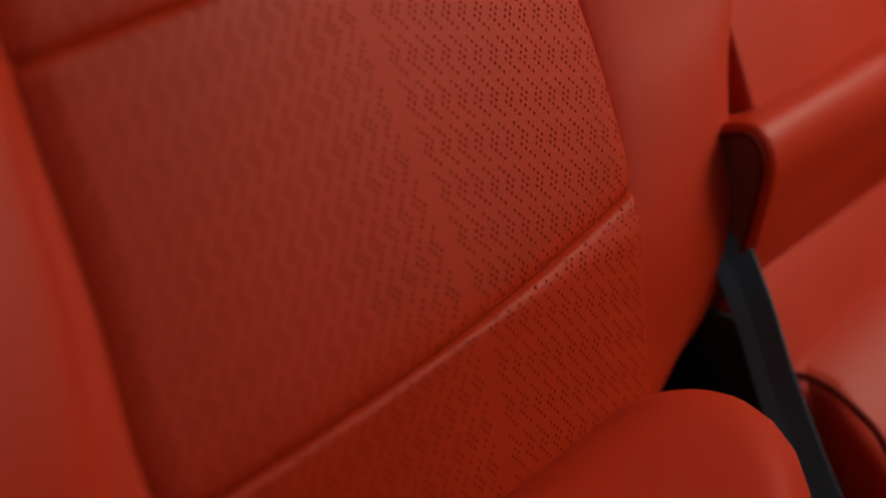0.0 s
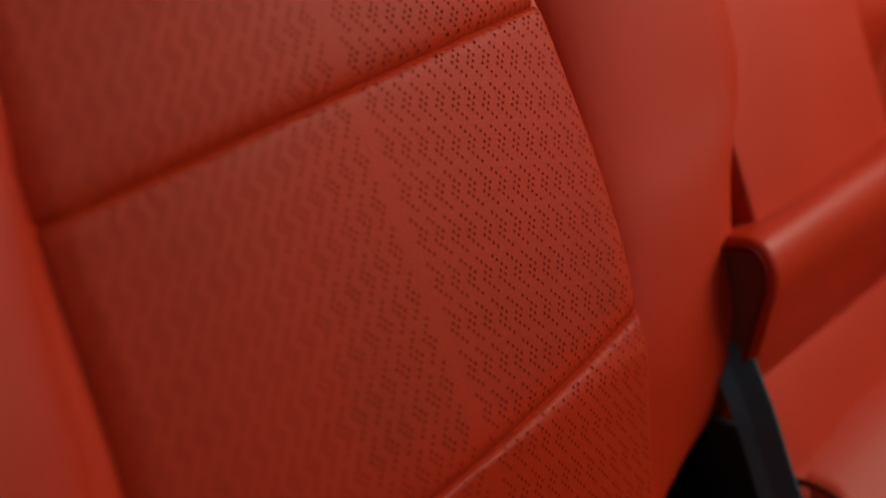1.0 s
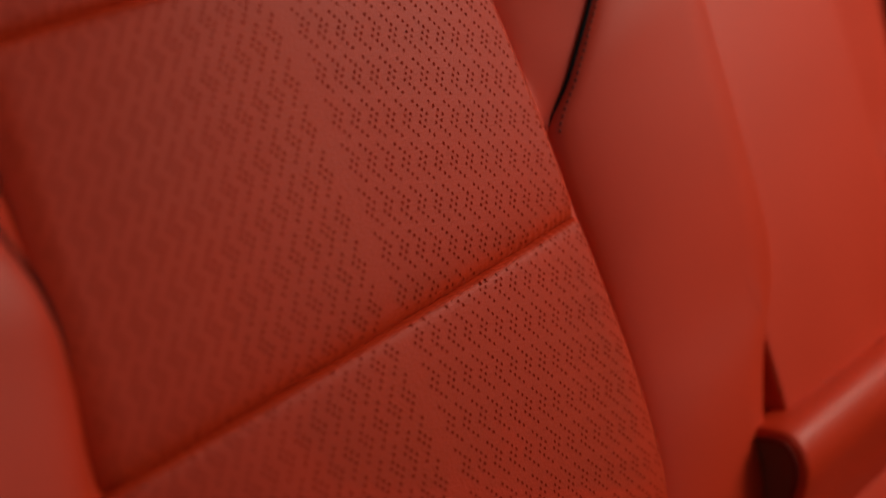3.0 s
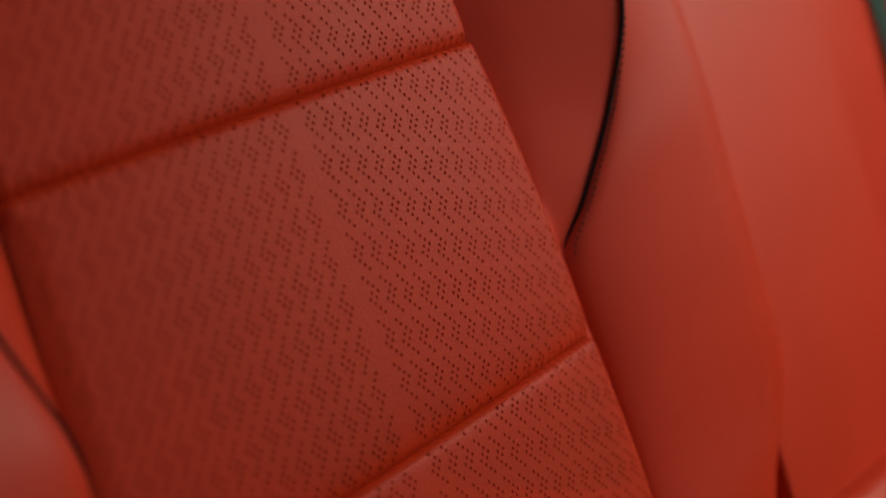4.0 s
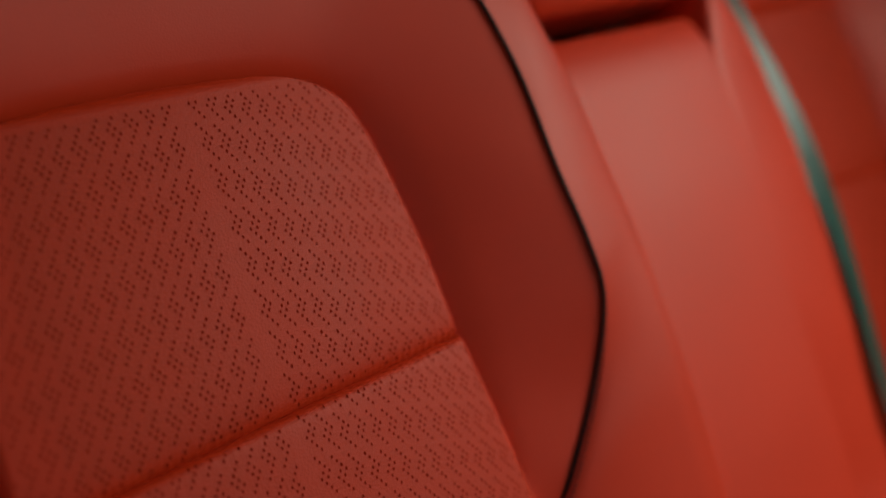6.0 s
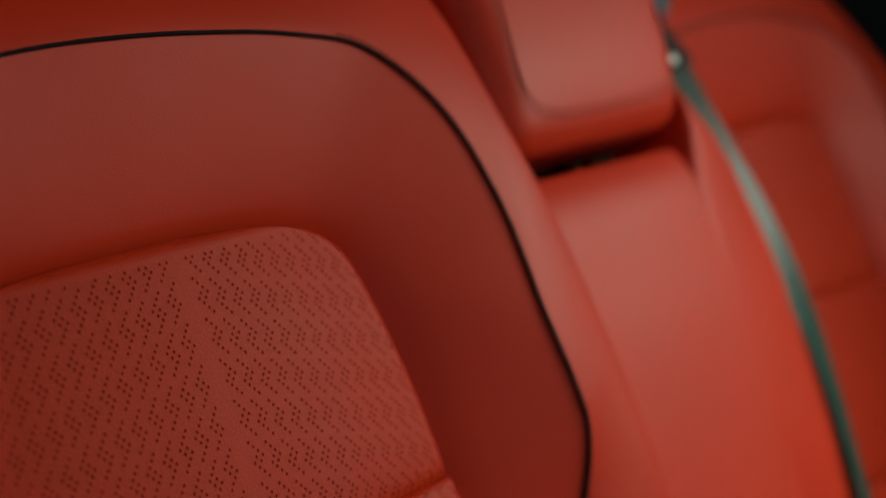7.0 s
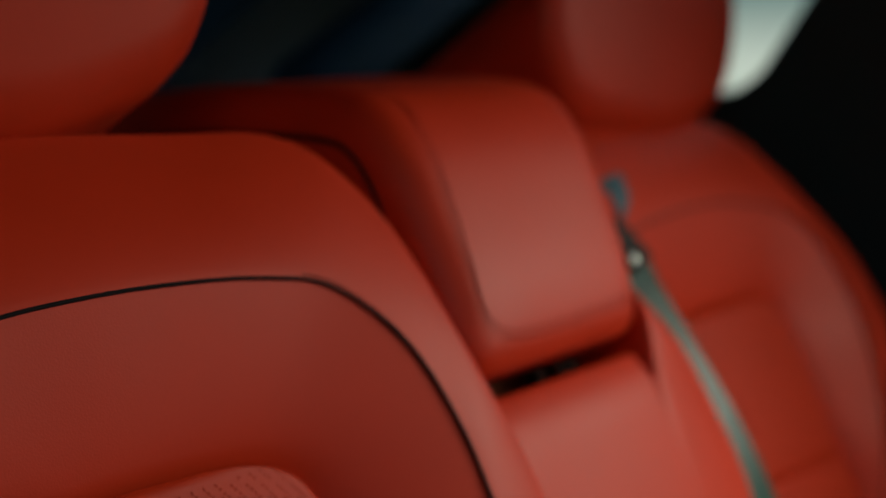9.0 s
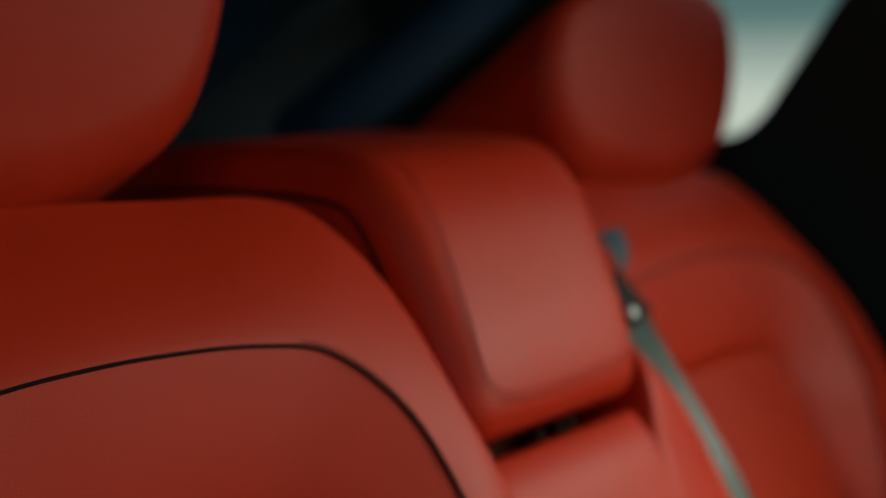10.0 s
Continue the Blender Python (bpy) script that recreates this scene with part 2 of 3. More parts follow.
def perforation(flip):
    """Small flat discs for holes, the shade inside as dark colour, in stepped groups of ten, mirrored about a plain
    band along the middle.
    """
    a, b, r = 0.00194, 0.00260, 0.00067
    group = ((0, 0), (1, -1), (2, -2), (3, -3), (1, -3), (2, -4), (0, -4), (1, -5), (2, -6), (3, -7))
    verts, faces = [], []
    for side in (1, -1):
        for i in range(0, 18):
            for j in range(-20, 20):
                for c, w in group:
                    u = 0.005 + side * (0.0056 + a * (5 * i + c))
                    v = -0.0043 + b * (w - i - 8 * j)
                    if v < -0.285 or v > TOP - 0.010 or abs(u) > half_width(v, u < 0) - 0.006 or min(abs(v - seam_at(k, u)) for k in range(3)) < 0.0024:
                        continue
                    d = insert_depth(u, v)
                    dv = (insert_depth(u, v + 0.001) - d) / 0.001
                    du = (insert_depth(u + 0.001, v) - d) / 0.001
                    base = len(verts)
                    for k in range(7):
                        x, y = 0.88 * r * math.cos(k * 0.8976), 1.45 * r * math.sin(k * 0.8976)
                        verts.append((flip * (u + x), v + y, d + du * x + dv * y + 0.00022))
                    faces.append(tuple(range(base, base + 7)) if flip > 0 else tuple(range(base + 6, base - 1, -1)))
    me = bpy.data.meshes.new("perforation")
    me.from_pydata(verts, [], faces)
    me.materials.append(HOLE_SHADE)
    return me


def swell(a, b, t):
    """A point between piping and rim, where the cover is softly padded."""
    wide = (b - a).length
    up = t ** (0.5 if b.z > a.z else 1.3) - t
    return a.lerp(b, t) + Vector((0, 0, (b.z - a.z) * up + (0.0012 + 0.03 * max(0.0, wide - 0.05) * (0 if b.z > a.z else 1)) * math.sin(math.pi * t) ** 0.8 * min(1.0, wide / 0.05)))


def backrest(x, flip, label, rise=0.0, set_back=0.0, under=0.0):
    """An outer rear backrest; flip 1 has its door side at low x."""
    ob = thing("rear_backrest", label, "car seat", seat_frame(x) @ Matrix.Translation((0, rise, set_back)), "outer rear backrests")

    def full(right, left):
        return [(-flip * p[0], p[1], p[2]) for p in left] + [(flip * p[0], p[1], p[2]) for p in reversed(right)][1:]

    def inner(u, v, d):
        """Pipe line of the middle side; on the far seat it is drawn in under the belt and lies flush with the armrest."""
        if not under:
            return u, v, d
        k = max(0.0, min(1.0, (v + 0.16) / 0.06, (0.41 - v) / 0.06))
        return u + (0.141 + (1.1 if v > 0.14 else 0.6) * (v - 0.14) ** 2 - u) * k, v, d + (under + 0.016 - d) * k

    def wing(u, v, d):
        """Rim of the middle side; on the far seat it comes forward to meet the armrest."""
        k = max(0.0, min(1.0, (v + 0.20) / 0.10, (0.44 - v) / 0.07))
        return u, v, d + under * k

    n = 180
    e, p, f = catmull(full(EDGE, EDGE_OUTER), n), catmull(full([inner(*q) for q in PIPE], PIPE_OUTER), n), catmull(full([wing(*q) for q in FRONT], FRONT_OUTER), n)
    # bolster between insert and piping
    rows = []
    for k in range(9):
        t = k / 8
        rows.append([Vector((a.x + (b.x - a.x) * t, a.y + (b.y - a.y) * t, a.z + (b.z - a.z) * t ** 0.8)) for a, b in zip(e, p)])
    tuck = [Vector((a.x * 0.9, a.y - 0.004, a.z - 0.012)) for a in e]
    part("bolster", loft([tuck] + rows), LEATHER, ob)
    # front from the piping over the wing, then round the rim to the back
    rows = []
    for k in range(11):
        t = (k / 10) ** 1.7
        rows.append([swell(a, b, t) for a, b in zip(p, f)])
    sides = []
    for i, a in enumerate(f):
        w = f[min(i + 1, n - 1)] - f[max(i - 1, 0)]
        sides.append(Vector((-w.y, w.x, 0)).normalized() * flip)
    for out, down in ((0.0018, 0.0008), (0.0035, 0.003), (0.005, 0.007), (0.006, 0.014), (0.0065, 0.03), (0.005, 0.06), (0.0, 0.10), (-0.01, 0.125)):
        rows.append([a + s * out - Vector((0, 0, down)) for a, s in zip(f, sides)])
    rows.append([Vector((a.x * 0.6, a.y * 0.8, a.z - 0.135)) for a in f])
    rows.append([Vector((a.x * 0.1, a.y * 0.5, -0.135)) for a in f])
    part("cover", loft(rows), LEATHER, ob)
    # piping and the row of stitches outside it
    lo, hi = int(n * 6.1 / 34), int(n * (24.3 if under else 27.95) / 34)
    run = [a + Vector((0, 0, 0.0011)) for a in p[lo:hi + 1]]
    for i in range(7):
        for q in (run[i], run[-1 - i]):
            q.z -= 0.0032 * (1 - i / 7) ** 2
    part("piping", tube(run, 0.00115, 8), PIPING, ob, "thin black piping cord")
    first = int(n * 19.6 / 34)
    beside = [swell(a, b, 0.0034 / max(0.006, (b - a).length)) + Vector((0, 0, 0.0003)) for a, b in zip(p[first:hi + 1], f[first:hi + 1])]
    part("stitching", stitches(beside, 0.0022, 0.0018, 0.0006), DARK_THREAD, ob, "row of dark red stitches", kind="stuff")
    # padded panels of the insert
    cuts = (None, 0, 1, 2, None)
    for low, high in zip(cuts, cuts[1:]):
        rows = []
        for i in range(37):
            t = 0.5 - 0.5 * math.cos(math.pi * i / 36)
            row = []
            for j in range(225):
                k = math.sin(math.pi / 2 * (2 * j / 224 - 1))
                u = 0.14 * k
                for _ in range(3):
                    a = -0.298 if low is None else seam_at(low, u)
                    b = TOP if high is None else seam_at(high, u)
                    v = a + (b - a) * t
                    u = max(0.004, half_width(min(v, TOP - 0.0004), k < 0)) * k
                row.append((flip * u, v, insert_depth(u, v)))
            rows.append(row)
        part("insert_panel", loft(rows), INSERT, ob, "perforated red leather panel")
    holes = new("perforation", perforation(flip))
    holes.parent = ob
    tagged(holes, "fine dark discs for holes in stepped groups", kind="stuff")
    return ob


NEXT = 0.68
MID = 0.33
backrest(0.0, 1, "red leather rear backrest with perforated insert and black piping")
backrest(NEXT, -1, "red leather rear backrest beside the far door, black piping", -0.005, -0.078, 0.054)

# ---------------------------------------------------------------- middle backrest with folding armrest and headrest
armrest = thing("folding_armrest", "plain red leather folding armrest, closed, between backrests", "armrest", seat_frame(MID))


def arm_shape(w):
    if w.z > -0.02:
        w.z -= 0.002 * (w.x / 0.09) ** 2 + 0.045 * max(0.0, 0.2 - w.y) + 0.012 * max(0.0, (w.y - 0.278) / 0.035) ** 2.5
    if w.x < 0:
        w.x += 0.013 * -w.x / 0.0945 * min(1.0, max(0.0, (-0.01 - w.y) / 0.09))
    return w


part("pad", soft_box((-0.0945, -0.163, -0.08), (0.094, 0.3125, 0.027), 0.004, 24, 4, arm_shape), LEATHER, armrest)


def profile_block(profile, x0, x1, r):
    """Rows of a block with one outline in the upright plane, drawn out across with rounded rims; and the outline and its normals."""
    keys = [Vector((0, *p)) for p in profile]
    m = len(keys)
    loop = catmull([keys[-1]] + keys + keys[:2], 24 * (m + 2) + 1)[24:24 * (m + 1)]
    count = len(loop)
    area = sum(a.y * b.z - b.y * a.z for a, b in zip(loop, loop[1:] + loop[:1]))
    turn = 1 if area > 0 else -1
    normal = []
    for i in range(count):
        w = loop[(i + 1) % count] - loop[i - 1]
        normal.append(Vector((0, w.z, -w.y)).normalized() * turn)

    def ring(x, inset):
        return [Vector((x, p.y - q.y * inset, p.z - q.z * inset)) for p, q in zip(loop, normal)]

    rows = [ring(x0 + r * (1 - math.sin(a)), r * (1 - math.cos(a))) for a in np.linspace(math.pi / 2, 0, 7)]
    rows += [ring(x0 + r + (x1 - x0 - 2 * r) * k / 8, 0) for k in range(1, 8)]
    rows += [ring(x1 - r * (1 - math.sin(a)), r * (1 - math.cos(a))) for a in np.linspace(0, math.pi / 2, 7)]
    return rows, ring


part("backing", soft_box((-0.10, -0.30, -0.14), (0.10, 0.50, -0.095), 0.01, 3, 3), SHADE_BROWN, armrest, "dark brown cavity backing")
hinge, hinge_ring = profile_block([(-0.152, -0.035), (-0.152, 0.0), (-0.156, 0.0205), (-0.167, 0.0285), (-0.184, 0.026), (-0.206, 0.0115), (-0.234, -0.0095), (-0.265, -0.040), (-0.265, -0.062), (-0.20, -0.062)],
                                  -0.107, 0.125, 0.006)
part("hinge_roll", loft(hinge, closed=True, caps=True), LEATHER, armrest)
# leather end of the roll, its shadow given as a dark brown colour
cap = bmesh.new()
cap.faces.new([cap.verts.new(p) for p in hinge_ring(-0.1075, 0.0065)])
part("end_cap", cap, SHADE_BROWN, armrest, "shaded end of the hinge roll, dark brown", smooth=False)
lower, _ = profile_block([(-0.225, -0.050), (-0.228, -0.034), (-0.238, -0.0225), (-0.262, -0.0170), (-0.300, -0.0120), (-0.335, -0.0060), (-0.335, -0.05), (-0.25, -0.05)], -0.100, 0.125, 0.008)
part("lower_panel", loft(lower, closed=True, caps=True), LEATHER, armrest)
trim_line = hinge_ring(-0.1075, 0.006)
part("edge_trim", tube(trim_line + trim_line[:1], 0.0016, 8), CORD, armrest, "dark red edge trim at the end")

middle_headrest = thing("middle_headrest", "red leather middle headrest block with stitched front", "headrest", seat_frame(MID))
HEAD_PROFILE = [(0.325, 0.010), (0.335, 0.034), (0.370, 0.043), (0.425, 0.044), (0.478, 0.040), (0.516, 0.024), (0.540, -0.006), (0.567, -0.06), (0.607, -0.15), (0.640, -0.25),
                (0.646, -0.315), (0.58, -0.32), (0.49, -0.22), (0.40, -0.12), (0.335, -0.06)]


def flare(row):
    """The block is a little wider at its top, towards the far side."""
    return [Vector((p.x * (0.93 + 0.16 * max(0.0, min(1.0, (p.y - 0.33) / 0.18))) if p.x > 0 else p.x, p.y, p.z)) for p in row]


rows, ring = profile_block(HEAD_PROFILE, -0.098, 0.107, 0.028)
part("pad", loft([flare(row) for row in rows], closed=True, caps=True), LEATHER, middle_headrest)
for side in (-1, 1):
    seam = flare(ring(-0.0982 if side < 0 else 0.1072, 0.033))
    part("side_piping", tube(seam + seam[:1], 0.0020, 8), PIPING, middle_headrest, "dark seam round the side panel")
face = [p for p in ring(0.0, 0.0) if p.z > -0.03 and p.y > 0.328]


def face_depth(v):
    """How far the face of the headrest block stands out at this height."""
    lo = max((p for p in face if p.y <= v), key=lambda p: p.y)
    hi = min((p for p in face if p.y > v), key=lambda p: p.y)
    return lo.z + (hi.z - lo.z) * (v - lo.y) / (hi.y - lo.y)


front_line = [(u, v, face_depth(v) + 0.0001) for u, v in ((-0.060, 0.530), (-0.062, 0.515), (-0.064, 0.498), (-0.067, 0.463), (-0.072, 0.406), (-0.075, 0.375), (-0.071, 0.360), (-0.056, 0.350),
                                                          (-0.02, 0.347), (0.03, 0.348), (0.08, 0.352))]
groove = catmull(front_line, 90)
part("front_seam", tube(groove, 0.0005, 6), THREAD, middle_headrest, "stitched seam of the front panel")
beside = []
for i, g in enumerate(groove):
    w = groove[min(i + 1, 89)] - groove[max(i - 1, 0)]
    beside.append(g + Vector((w.y, -w.x, 0)).normalized() * 0.0045 + Vector((0, 0, 0.0004)))
part("stitching", stitches(beside, 0.0028, 0.0018, 0.0005), THREAD, middle_headrest, "row of stitches", kind="stuff")
for x in (0.02, 0.045, 0.058):
    part("latch", soft_box((x, 0.314, -0.030), (x + 0.008, 0.322, -0.016), 0.002, 2, 2), BRONZE, middle_headrest, "small metal latch piece")

# ---------------------------------------------------------------- outer headrests


def headrest(x, label, tall=1.0, set_back=0.0, rise=0.0, tilt=0.36):
    ob = thing("headrest", label, "headrest", seat_frame(x) @ Matrix.Translation((0, rise, set_back)), "outer headrests")
    half = [(0.035, 0.527), (0.07, 0.535), (0.11, 0.548), (0.138, 0.570), (0.154, 0.60), (0.163, 0.632), (0.166, 0.668), (0.160, 0.70), (0.142, 0.735), (0.095, 0.757), (0.045, 0.764)]
    outline = [(0.0, 0.524)] + half + [(0.0, 0.766)] + [(-u, v) for u, v in reversed(half)]
    outline = [(u, 0.524 + (v - 0.524) * tall) for u, v in outline]
    rows, _ = profile_block(outline, -0.235, 0.004, 0.028)
    turned = []
    for row in rows:
        back = max(0.0, -row[0].x)
        turned.append([Vector((p.y * (1 - 0.3 * back), p.z - 0.75 * back * max(0.0, p.z - 0.524), p.x - 0.004 + tilt * (p.z - 0.524) - 0.010 * (p.y / 0.15) ** 2)) for p in row])
    part("cushion", loft(turned, closed=True, caps=True), LEATHER, ob)
    for side in (-1, 1):
        part("post", tube([(side * 0.06, 0.47, -0.05), (side * 0.06, 0.52, -0.05), (side * 0.06, 0.60, -0.045)], 0.006, 12), PLASTIC, ob, "dark headrest post")
    return ob


headrest(0.0, "plain red leather headrest over the perforated backrest", tilt=0.57)
headrest(NEXT + 0.043, "plain red leather headrest beside the bright side window", 0.77, -0.070, -0.022, 0.44)

# ---------------------------------------------------------------- cushions


def seat_cushion(x0, x1, label, r=0.055, core=10, taper=0.0, slope=0.05, top=0.378, fall=0.0, drop=0.0):
    ob = thing("seat_cushion", label, "car seat", None, "rear seat cushions")

    def shape(w):
        w.z += slope * max(0.0, (-0.15 - w.y)) - min(0.12, drop * max(0.0, -0.14 - w.y) ** 2) * max(0.0, (w.z - 0.20) / 0.15)
        w.z -= fall * max(0.0, x0 + 0.085 - w.x) if w.z > 0.27 else 0.0
        if w.x > (x0 + x1) / 2:
            w.x -= min(0.16, taper * max(0.0, -0.14 - w.y) ** 2) * (w.x - (x0 + x1) / 2) / (x1 - x0) * 2
        return w

    part("pad", soft_box((x0, -0.62, 0.20), (x1, -0.080, top), r, core, 6, shape), LEATHER, ob)
    return ob


seat_cushion(-0.33, 0.158, "rounded red leather rear seat cushion", r=0.068, core=24, taper=12.5, top=0.400)
middle_cushion = seat_cushion(0.2345, 0.445, "narrow red leather middle seat cushion", r=0.014, slope=-0.02, top=0.348, fall=0.1, drop=14.0)
part("side_piping", tube(catmull([(0.236, -0.098, 0.318), (0.2345, -0.112, 0.334), (0.2345, -0.138, 0.3405), (0.2345, -0.164, 0.331), (0.2345, -0.185, 0.312), (0.2345, -0.22, 0.25)], 40), 0.0022, 8), CORD, middle_cushion, "dark red piping along its side")
seat_cushion(0.475, 1.0, "red leather rear seat cushion by the far door")
base = thing("seat_plinth", "black plastic plinth under the rear cushions", "plinth")
# thin black sheet added in the gap, for the deep shade behind the strap
part("shade_panel", soft_box((0.2155, -0.10, 0.15), (0.2215, 0.0, 0.372), 0.002, 4, 2, lambda w: Vector((w.x, w.y - 0.6 * max(0.0, 0.37 - w.z), w.z))), PLASTIC, base, "black sheet for the shade in the buckle recess")
part("frame", soft_box((-0.34, -0.60, 0.0), (0.96, 0.10, 0.20), 0.02, 3, 3), PLASTIC, base)

# ---------------------------------------------------------------- belts


def strap(keys, width, thick, n=60, shift=0.0):
    """A flat band along keys of (x, y, z, twist in degrees); width across, turned about its way by the twist."""
    pts = catmull([k[:3] for k in keys], n)
    tw = catmull([(k[3], 0, 0) for k in keys], n)
    rows = []
    for i, p in enumerate(pts):
        way = (pts[min(i + 1, n - 1)] - pts[max(i - 1, 0)]).normalized()
        side = way.cross(Vector((0, 0, 1))).normalized()
        top = side.cross(way)
        a = radians(tw[i].x)
        s, t = side * math.cos(a) + top * math.sin(a), top * math.cos(a) - side * math.sin(a)
        rows.append([p + s * (shift + x * width / 2) + t * y * thick / 2 for x, y in ((-1, -0.4), (-0.96, -1), (-0.88, -1), (0.88, -1), (0.96, -1), (1, -0.4), (1, 0.4), (0.96, 1), (0.88, 1), (-0.88, 1), (-0.96, 1), (-1, 0.4))])
    return loft(rows, closed=True, caps=True)


belt = thing("seat_belt", "dark green-grey seat belt webbing lying along a red backrest", "seat belt", seat_frame(0.0))
part("webbing", strap([(0.523, 0.386, -0.026, -12), (0.516, 0.352, -0.019, -16), (0.5155, 0.30, -0.009, -16), (0.523, 0.25, -0.003, -11), (0.532, 0.20, 0.000, -2),
                      (0.5375, 0.15, 0.001, 9), (0.536, 0.10, 0.001, 15), (0.532, 0.05, 0.000, 18), (0.528, 0.0, -0.002, 20), (0.530, -0.08, -0.013, 40)], 0.036, 0.0016), WEBBING, belt)
sleeve = soft_box((-0.0175, -0.024, -0.003), (0.0175, 0.022, 0.004), 0.003, 8, 3, lambda w: Vector((w.x * (1 - 17 * max(0.0, w.y + 0.012)) + 0.004 * max(0.0, -w.y) / 0.02, w.y, w.z)))
bmesh.ops.transform(sleeve, matrix=Matrix.Translation((0.5215, 0.397, -0.025)) @ Matrix.Rotation(radians(14), 4, "Z"), verts=sleeve.verts[:])
tongue = part("tongue", sleeve, PLASTIC, belt, "black plastic tongue")
part("upper_web", strap([(0.5475, 0.457, -0.036, -25), (0.5465, 0.441, -0.032, -10), (0.5355, 0.426, -0.029, 25), (0.526, 0.411, -0.027, 50)], 0.026, 0.0016, 20), SELVAGE, belt, "short dark end of the webbing")
stud = bmesh.new()
bmesh.ops.create_uvsphere(stud, u_segments=16, v_segments=10, radius=0.0046, matrix=Matrix.Translation((0.518, 0.383, -0.020)) @ Matrix.Diagonal((1, 1, 0.5, 1)))
part("stud", stud, STEEL, tongue, "shiny round stop button")

stalk = thing("buckle_strap", "dark webbing strap in the gap between seats", "seat belt")
STALK = [(0.226, -0.058, 0.452, -50), (0.220, -0.085, 0.411, -50), (0.215, -0.106, 0.380, -50), (0.205, -0.131, 0.342, -50), (0.200, -0.163, 0.291, -50), (0.198, -0.215, 0.210, -50)]
part("webbing", strap(STALK, 0.024, 0.0026), DARK_WEB, stalk)
part("selvage", strap(STALK, 0.009, 0.0032, shift=0.0073), SELVAGE, stalk, "lighter blue-grey woven edge")


# ---------------------------------------------------------------- cabin
X0, X1, Y0, Y1, ROOF = -0.62, 1.09, -2.2, 1.25, 1.52


def slab(name, lo, hi, mat, kind="structure"):
    bm = soft_box(lo, hi, 0.004, 1, 1)
    ob = part(name, bm, mat, None, kind=kind, smooth=False)
    return ob


def wall_with_holes(name, x, thick, holes, mat):
    """A side wall of the cabin with rounded window openings, each a list of (y, z)."""
    data = bpy.data.curves.new(name, "CURVE")
    data.dimensions, data.fill_mode, data.extrude = "2D", "BOTH", thick / 2
    outlines = [[(Y0, 0.0), (Y1, 0.0), (Y1, ROOF), (Y0, ROOF)]]
    for hole in holes:
        keys = [Vector((*p, 0)) for p in hole]
        loop = []
        for i, k in enumerate(keys):
            a, b = keys[i - 1], keys[(i + 1) % len(keys)]
            p, q = k + (a - k).normalized() * 0.05, k + (b - k).normalized() * 0.05
            loop += [(p.lerp(k, t).lerp(k.lerp(q, t), t)) for t in np.linspace(0, 1, 7)]
        outlines.append([(p.x, p.y) for p in loop])
    for o in outlines:
        sp = data.splines.new("POLY")
        sp.points.add(len(o) - 1)
        for pt, (a, b) in zip(sp.points, o):
            pt.co = (a, b, 0, 1)
        sp.use_cyclic_u = True
    tmp = bpy.data.objects.new("tmp", data)
    scene.collection.objects.link(tmp)
    me = bpy.data.meshes.new_from_object(tmp.evaluated_get(bpy.context.evaluated_depsgraph_get()))
    bpy.data.objects.remove(tmp)
    me.transform(Matrix(((0, 0, 1, x), (1, 0, 0, 0), (0, 1, 0, 0), (0, 0, 0, 1))))
    me.materials.clear()
    me.materials.append(mat)
    return tagged(new(name, me), kind="structure")


REAR_PANE = [(0.387, 1.055), (0.70, 1.055), (0.58, 1.42), (0.136, 1.42)]
DOOR_PANE = [(-1.25, 1.08), (-0.12, 1.08), (-0.22, 1.44), (-1.0, 1.44)]
wall_with_holes("wall_right", X1, 0.05, [REAR_PANE, DOOR_PANE], TRIM)
wall_with_holes("wall_left", X0 - 0.03, 0.05, [REAR_PANE, DOOR_PANE], TRIM)
slab("floor", (X0 - 0.05, Y0, -0.05), (X1 + 0.05, Y1, 0.0), CARPET)
slab("wall_front", (X0 - 0.05, Y0 - 0.05, 0.0), (X1 + 0.05, Y0, 1.05), TRIM)
slab("wall_back", (X0 - 0.05, Y1, 0.0), (X1 + 0.05, Y1 + 0.05, 1.02), TRIM)
slab("wall_back_top", (X0 - 0.05, Y1, 1.46), (X1 + 0.05, Y1 + 0.05, ROOF), TRIM)
slab("ceiling", (X0 - 0.05, Y0, ROOF), (X1 + 0.05, Y1 + 0.05, ROOF + 0.04), LINING)


def slanted_trim(name, label, a, b, y, width, thick, r, mat):
    """A padded trim panel across the rear, its length from a to b in (x, z)."""
    ob = thing(name, label, "car trim")
    a, b = Vector((a[0], y, a[1])), Vector((b[0], y, b[1]))
    along = (b - a).normalized()
    m = Matrix((along, Vector((0, 1, 0)), along.cross(Vector((0, 1, 0))))).transposed().to_4x4()
    m.translation = (a + b) / 2
    bm = soft_box((-(b - a).length / 2, -thick / 2, -width / 2), ((b - a).length / 2, thick / 2, width / 2), r, 4, 6)
    bmesh.ops.transform(bm, matrix=m, verts=bm.verts[:])
    part("panel", bm, mat, ob)


slanted_trim("rear_quarter_trim", "dull grey padded trim beside the rear window", (0.66, 1.02), (0.96, 1.22), 0.95, 0.13, 0.08, 0.035, GREY_TRIM)
slanted_trim("rear_pillar", "dark navy trim of the slanted rear pillar", (0.62, 1.055), (1.04, 1.275), 0.72, 0.085, 0.08, 0.038, NAVY)
slab("parcel_shelf", (X0, 0.62, 0.98), (X1 - 0.03, Y1, 1.01), TRIM)

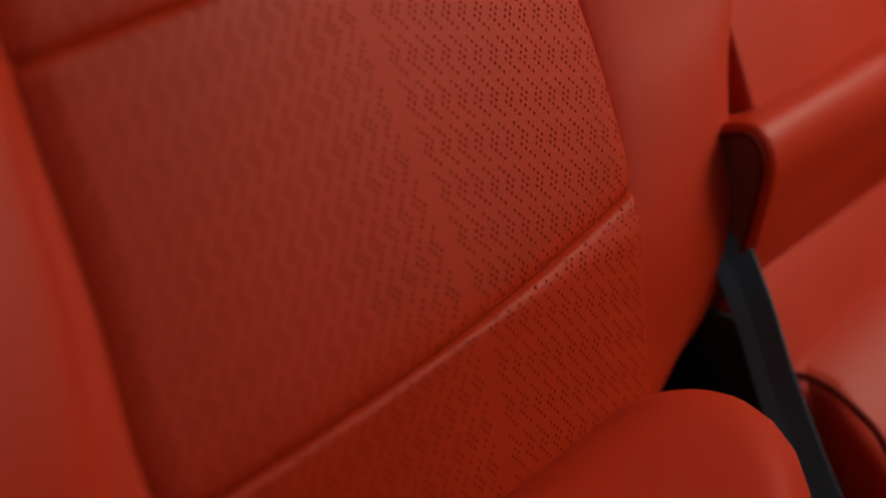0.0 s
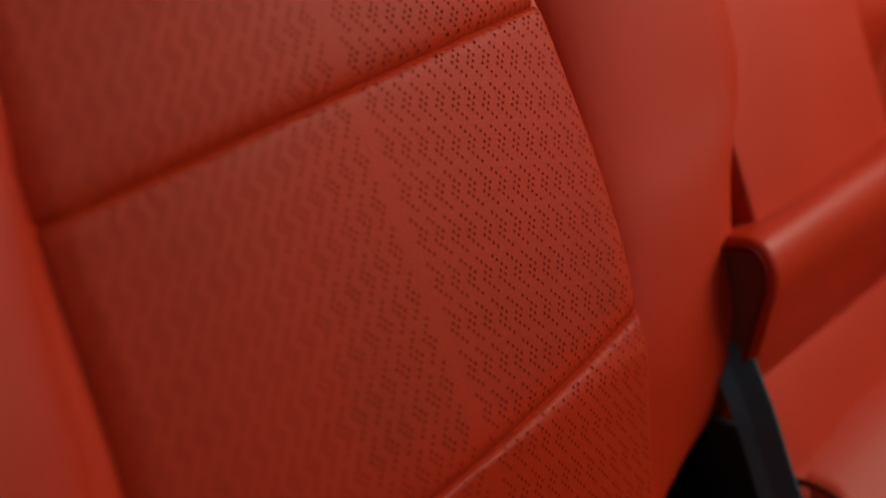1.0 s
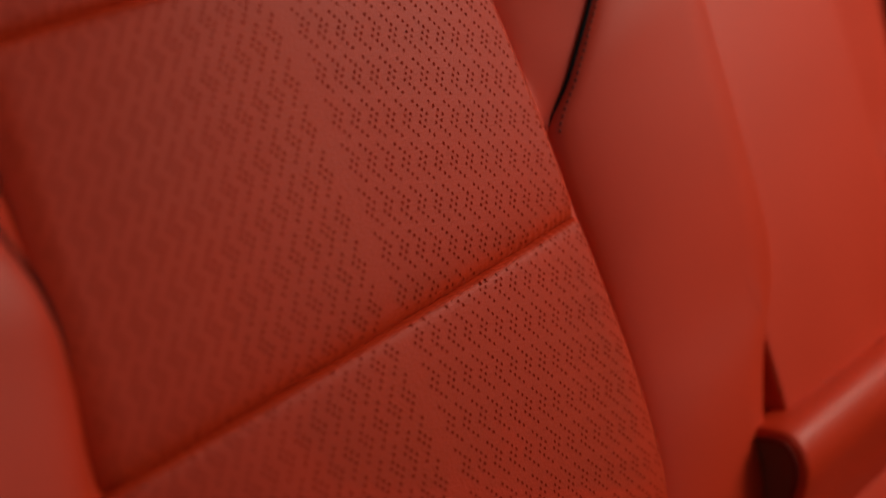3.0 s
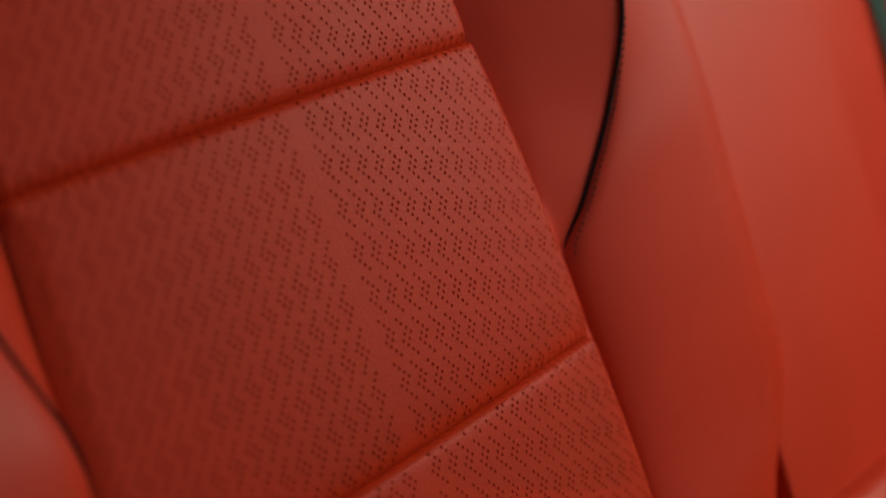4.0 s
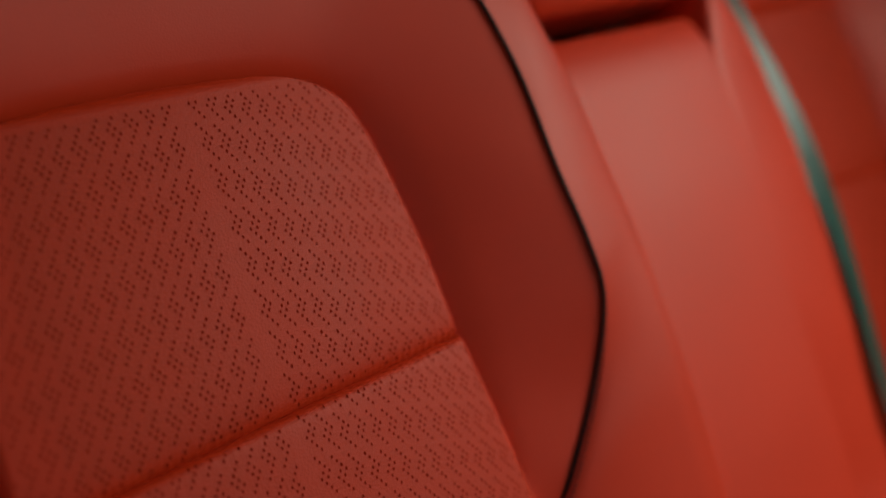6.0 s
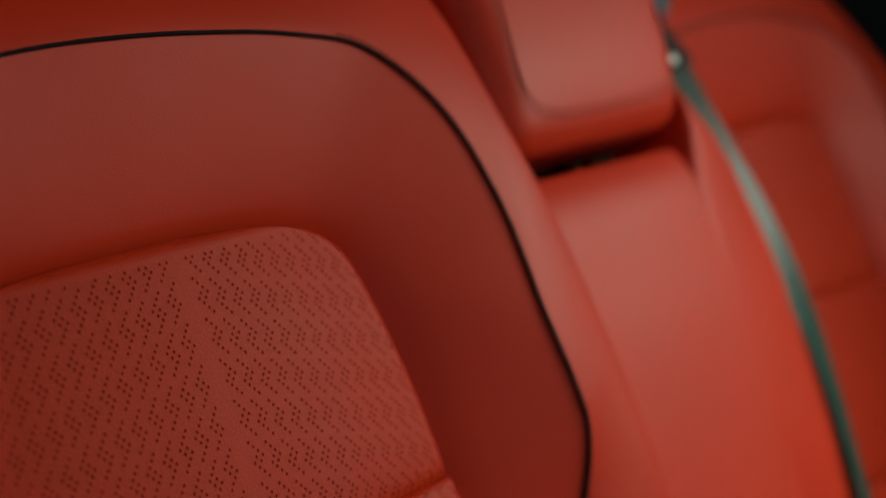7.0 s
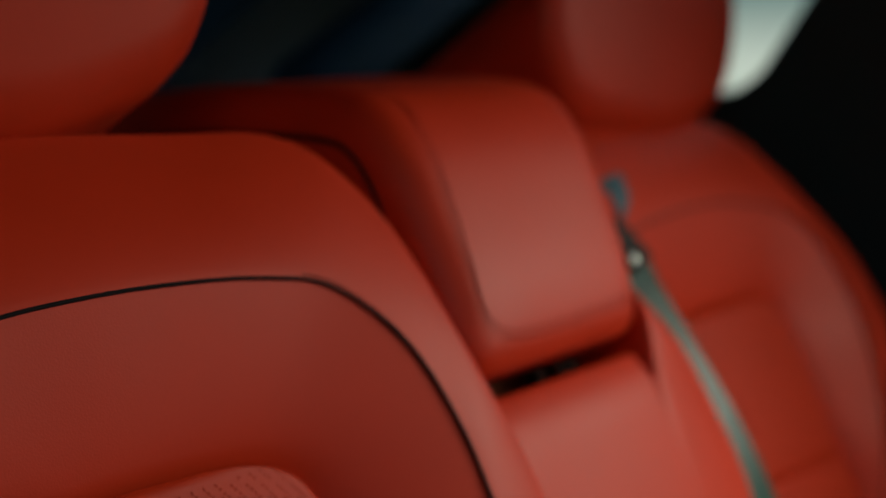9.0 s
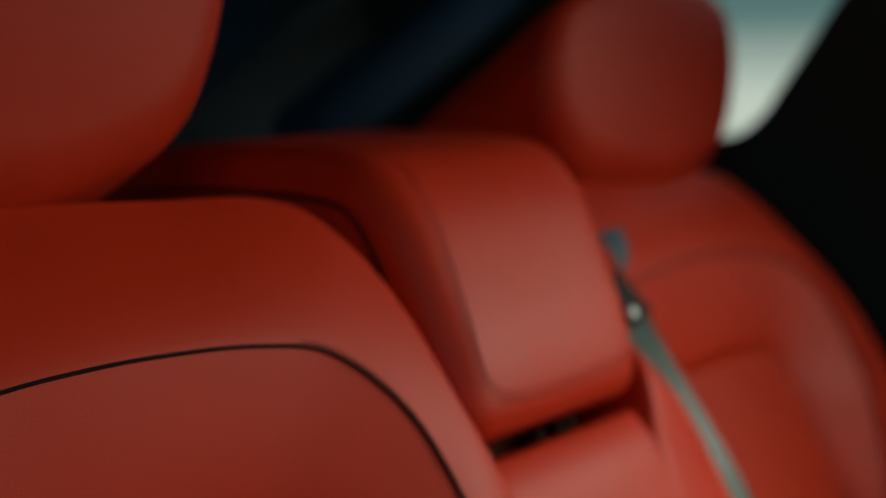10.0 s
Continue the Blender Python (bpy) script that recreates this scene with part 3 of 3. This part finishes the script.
backdrop = bpy.data.materials.new("bright_outside")
backdrop.use_nodes = True
bn, bl = backdrop.node_tree.nodes, backdrop.node_tree.links
bn.remove(bn["Principled BSDF"])
em = bn.new("ShaderNodeEmission")
co = bn.new("ShaderNodeTexCoord")
sep = bn.new("ShaderNodeSeparateXYZ")
ramp = bn.new("ShaderNodeValToRGB")
mr = bn.new("ShaderNodeMapRange")
mr.inputs["From Min"].default_value, mr.inputs["From Max"].default_value = 1.0, 1.27
ramp.color_ramp.elements[0].color = (0.65, 0.75, 0.64, 1)
ramp.color_ramp.elements[1].color = (0.11, 0.215, 0.205, 1)
bl.new(co.outputs["Object"], sep.inputs[0])
bl.new(sep.outputs["Z"], mr.inputs["Value"])
bl.new(mr.outputs["Result"], ramp.inputs["Fac"])
bl.new(ramp.outputs["Color"], em.inputs["Color"])
bl.new(em.outputs[0], bn["Material Output"].inputs["Surface"])
bm = bmesh.new()
bm.faces.new([bm.verts.new(p) for p in ((3.5, 0.3, -1), (3.5, 8, -1), (3.5, 8, 5), (3.5, 0.3, 5))])
part("backdrop", bm, backdrop, None, kind="structure", smooth=False)

dusk = bpy.data.materials.new("dim_blue_outside")
dusk.use_nodes = True
dn, dl = dusk.node_tree.nodes, dusk.node_tree.links
dn.remove(dn["Principled BSDF"])
glow = dn.new("ShaderNodeEmission")
cloud = dn.new("ShaderNodeTexNoise")
cloud.inputs["Scale"].default_value = 1.3
shade = dn.new("ShaderNodeValToRGB")
shade.color_ramp.elements[0].position, shade.color_ramp.elements[1].position = 0.35, 0.7
shade.color_ramp.elements[0].color = (0.0008, 0.0022, 0.0035, 1)
shade.color_ramp.elements[1].color = (0.002, 0.005, 0.008, 1)
dl.new(cloud.outputs["Fac"], shade.inputs["Fac"])
dl.new(shade.outputs["Color"], glow.inputs["Color"])
dl.new(glow.outputs[0], dn["Material Output"].inputs["Surface"])
bm = bmesh.new()
bm.faces.new([bm.verts.new(p) for p in ((-2, 1.9, 0.5), (2.6, 1.9, 0.5), (2.6, 1.9, 2.2), (-2, 1.9, 2.2))])
part("backdrop_rear", bm, dusk, None, kind="structure", smooth=False)
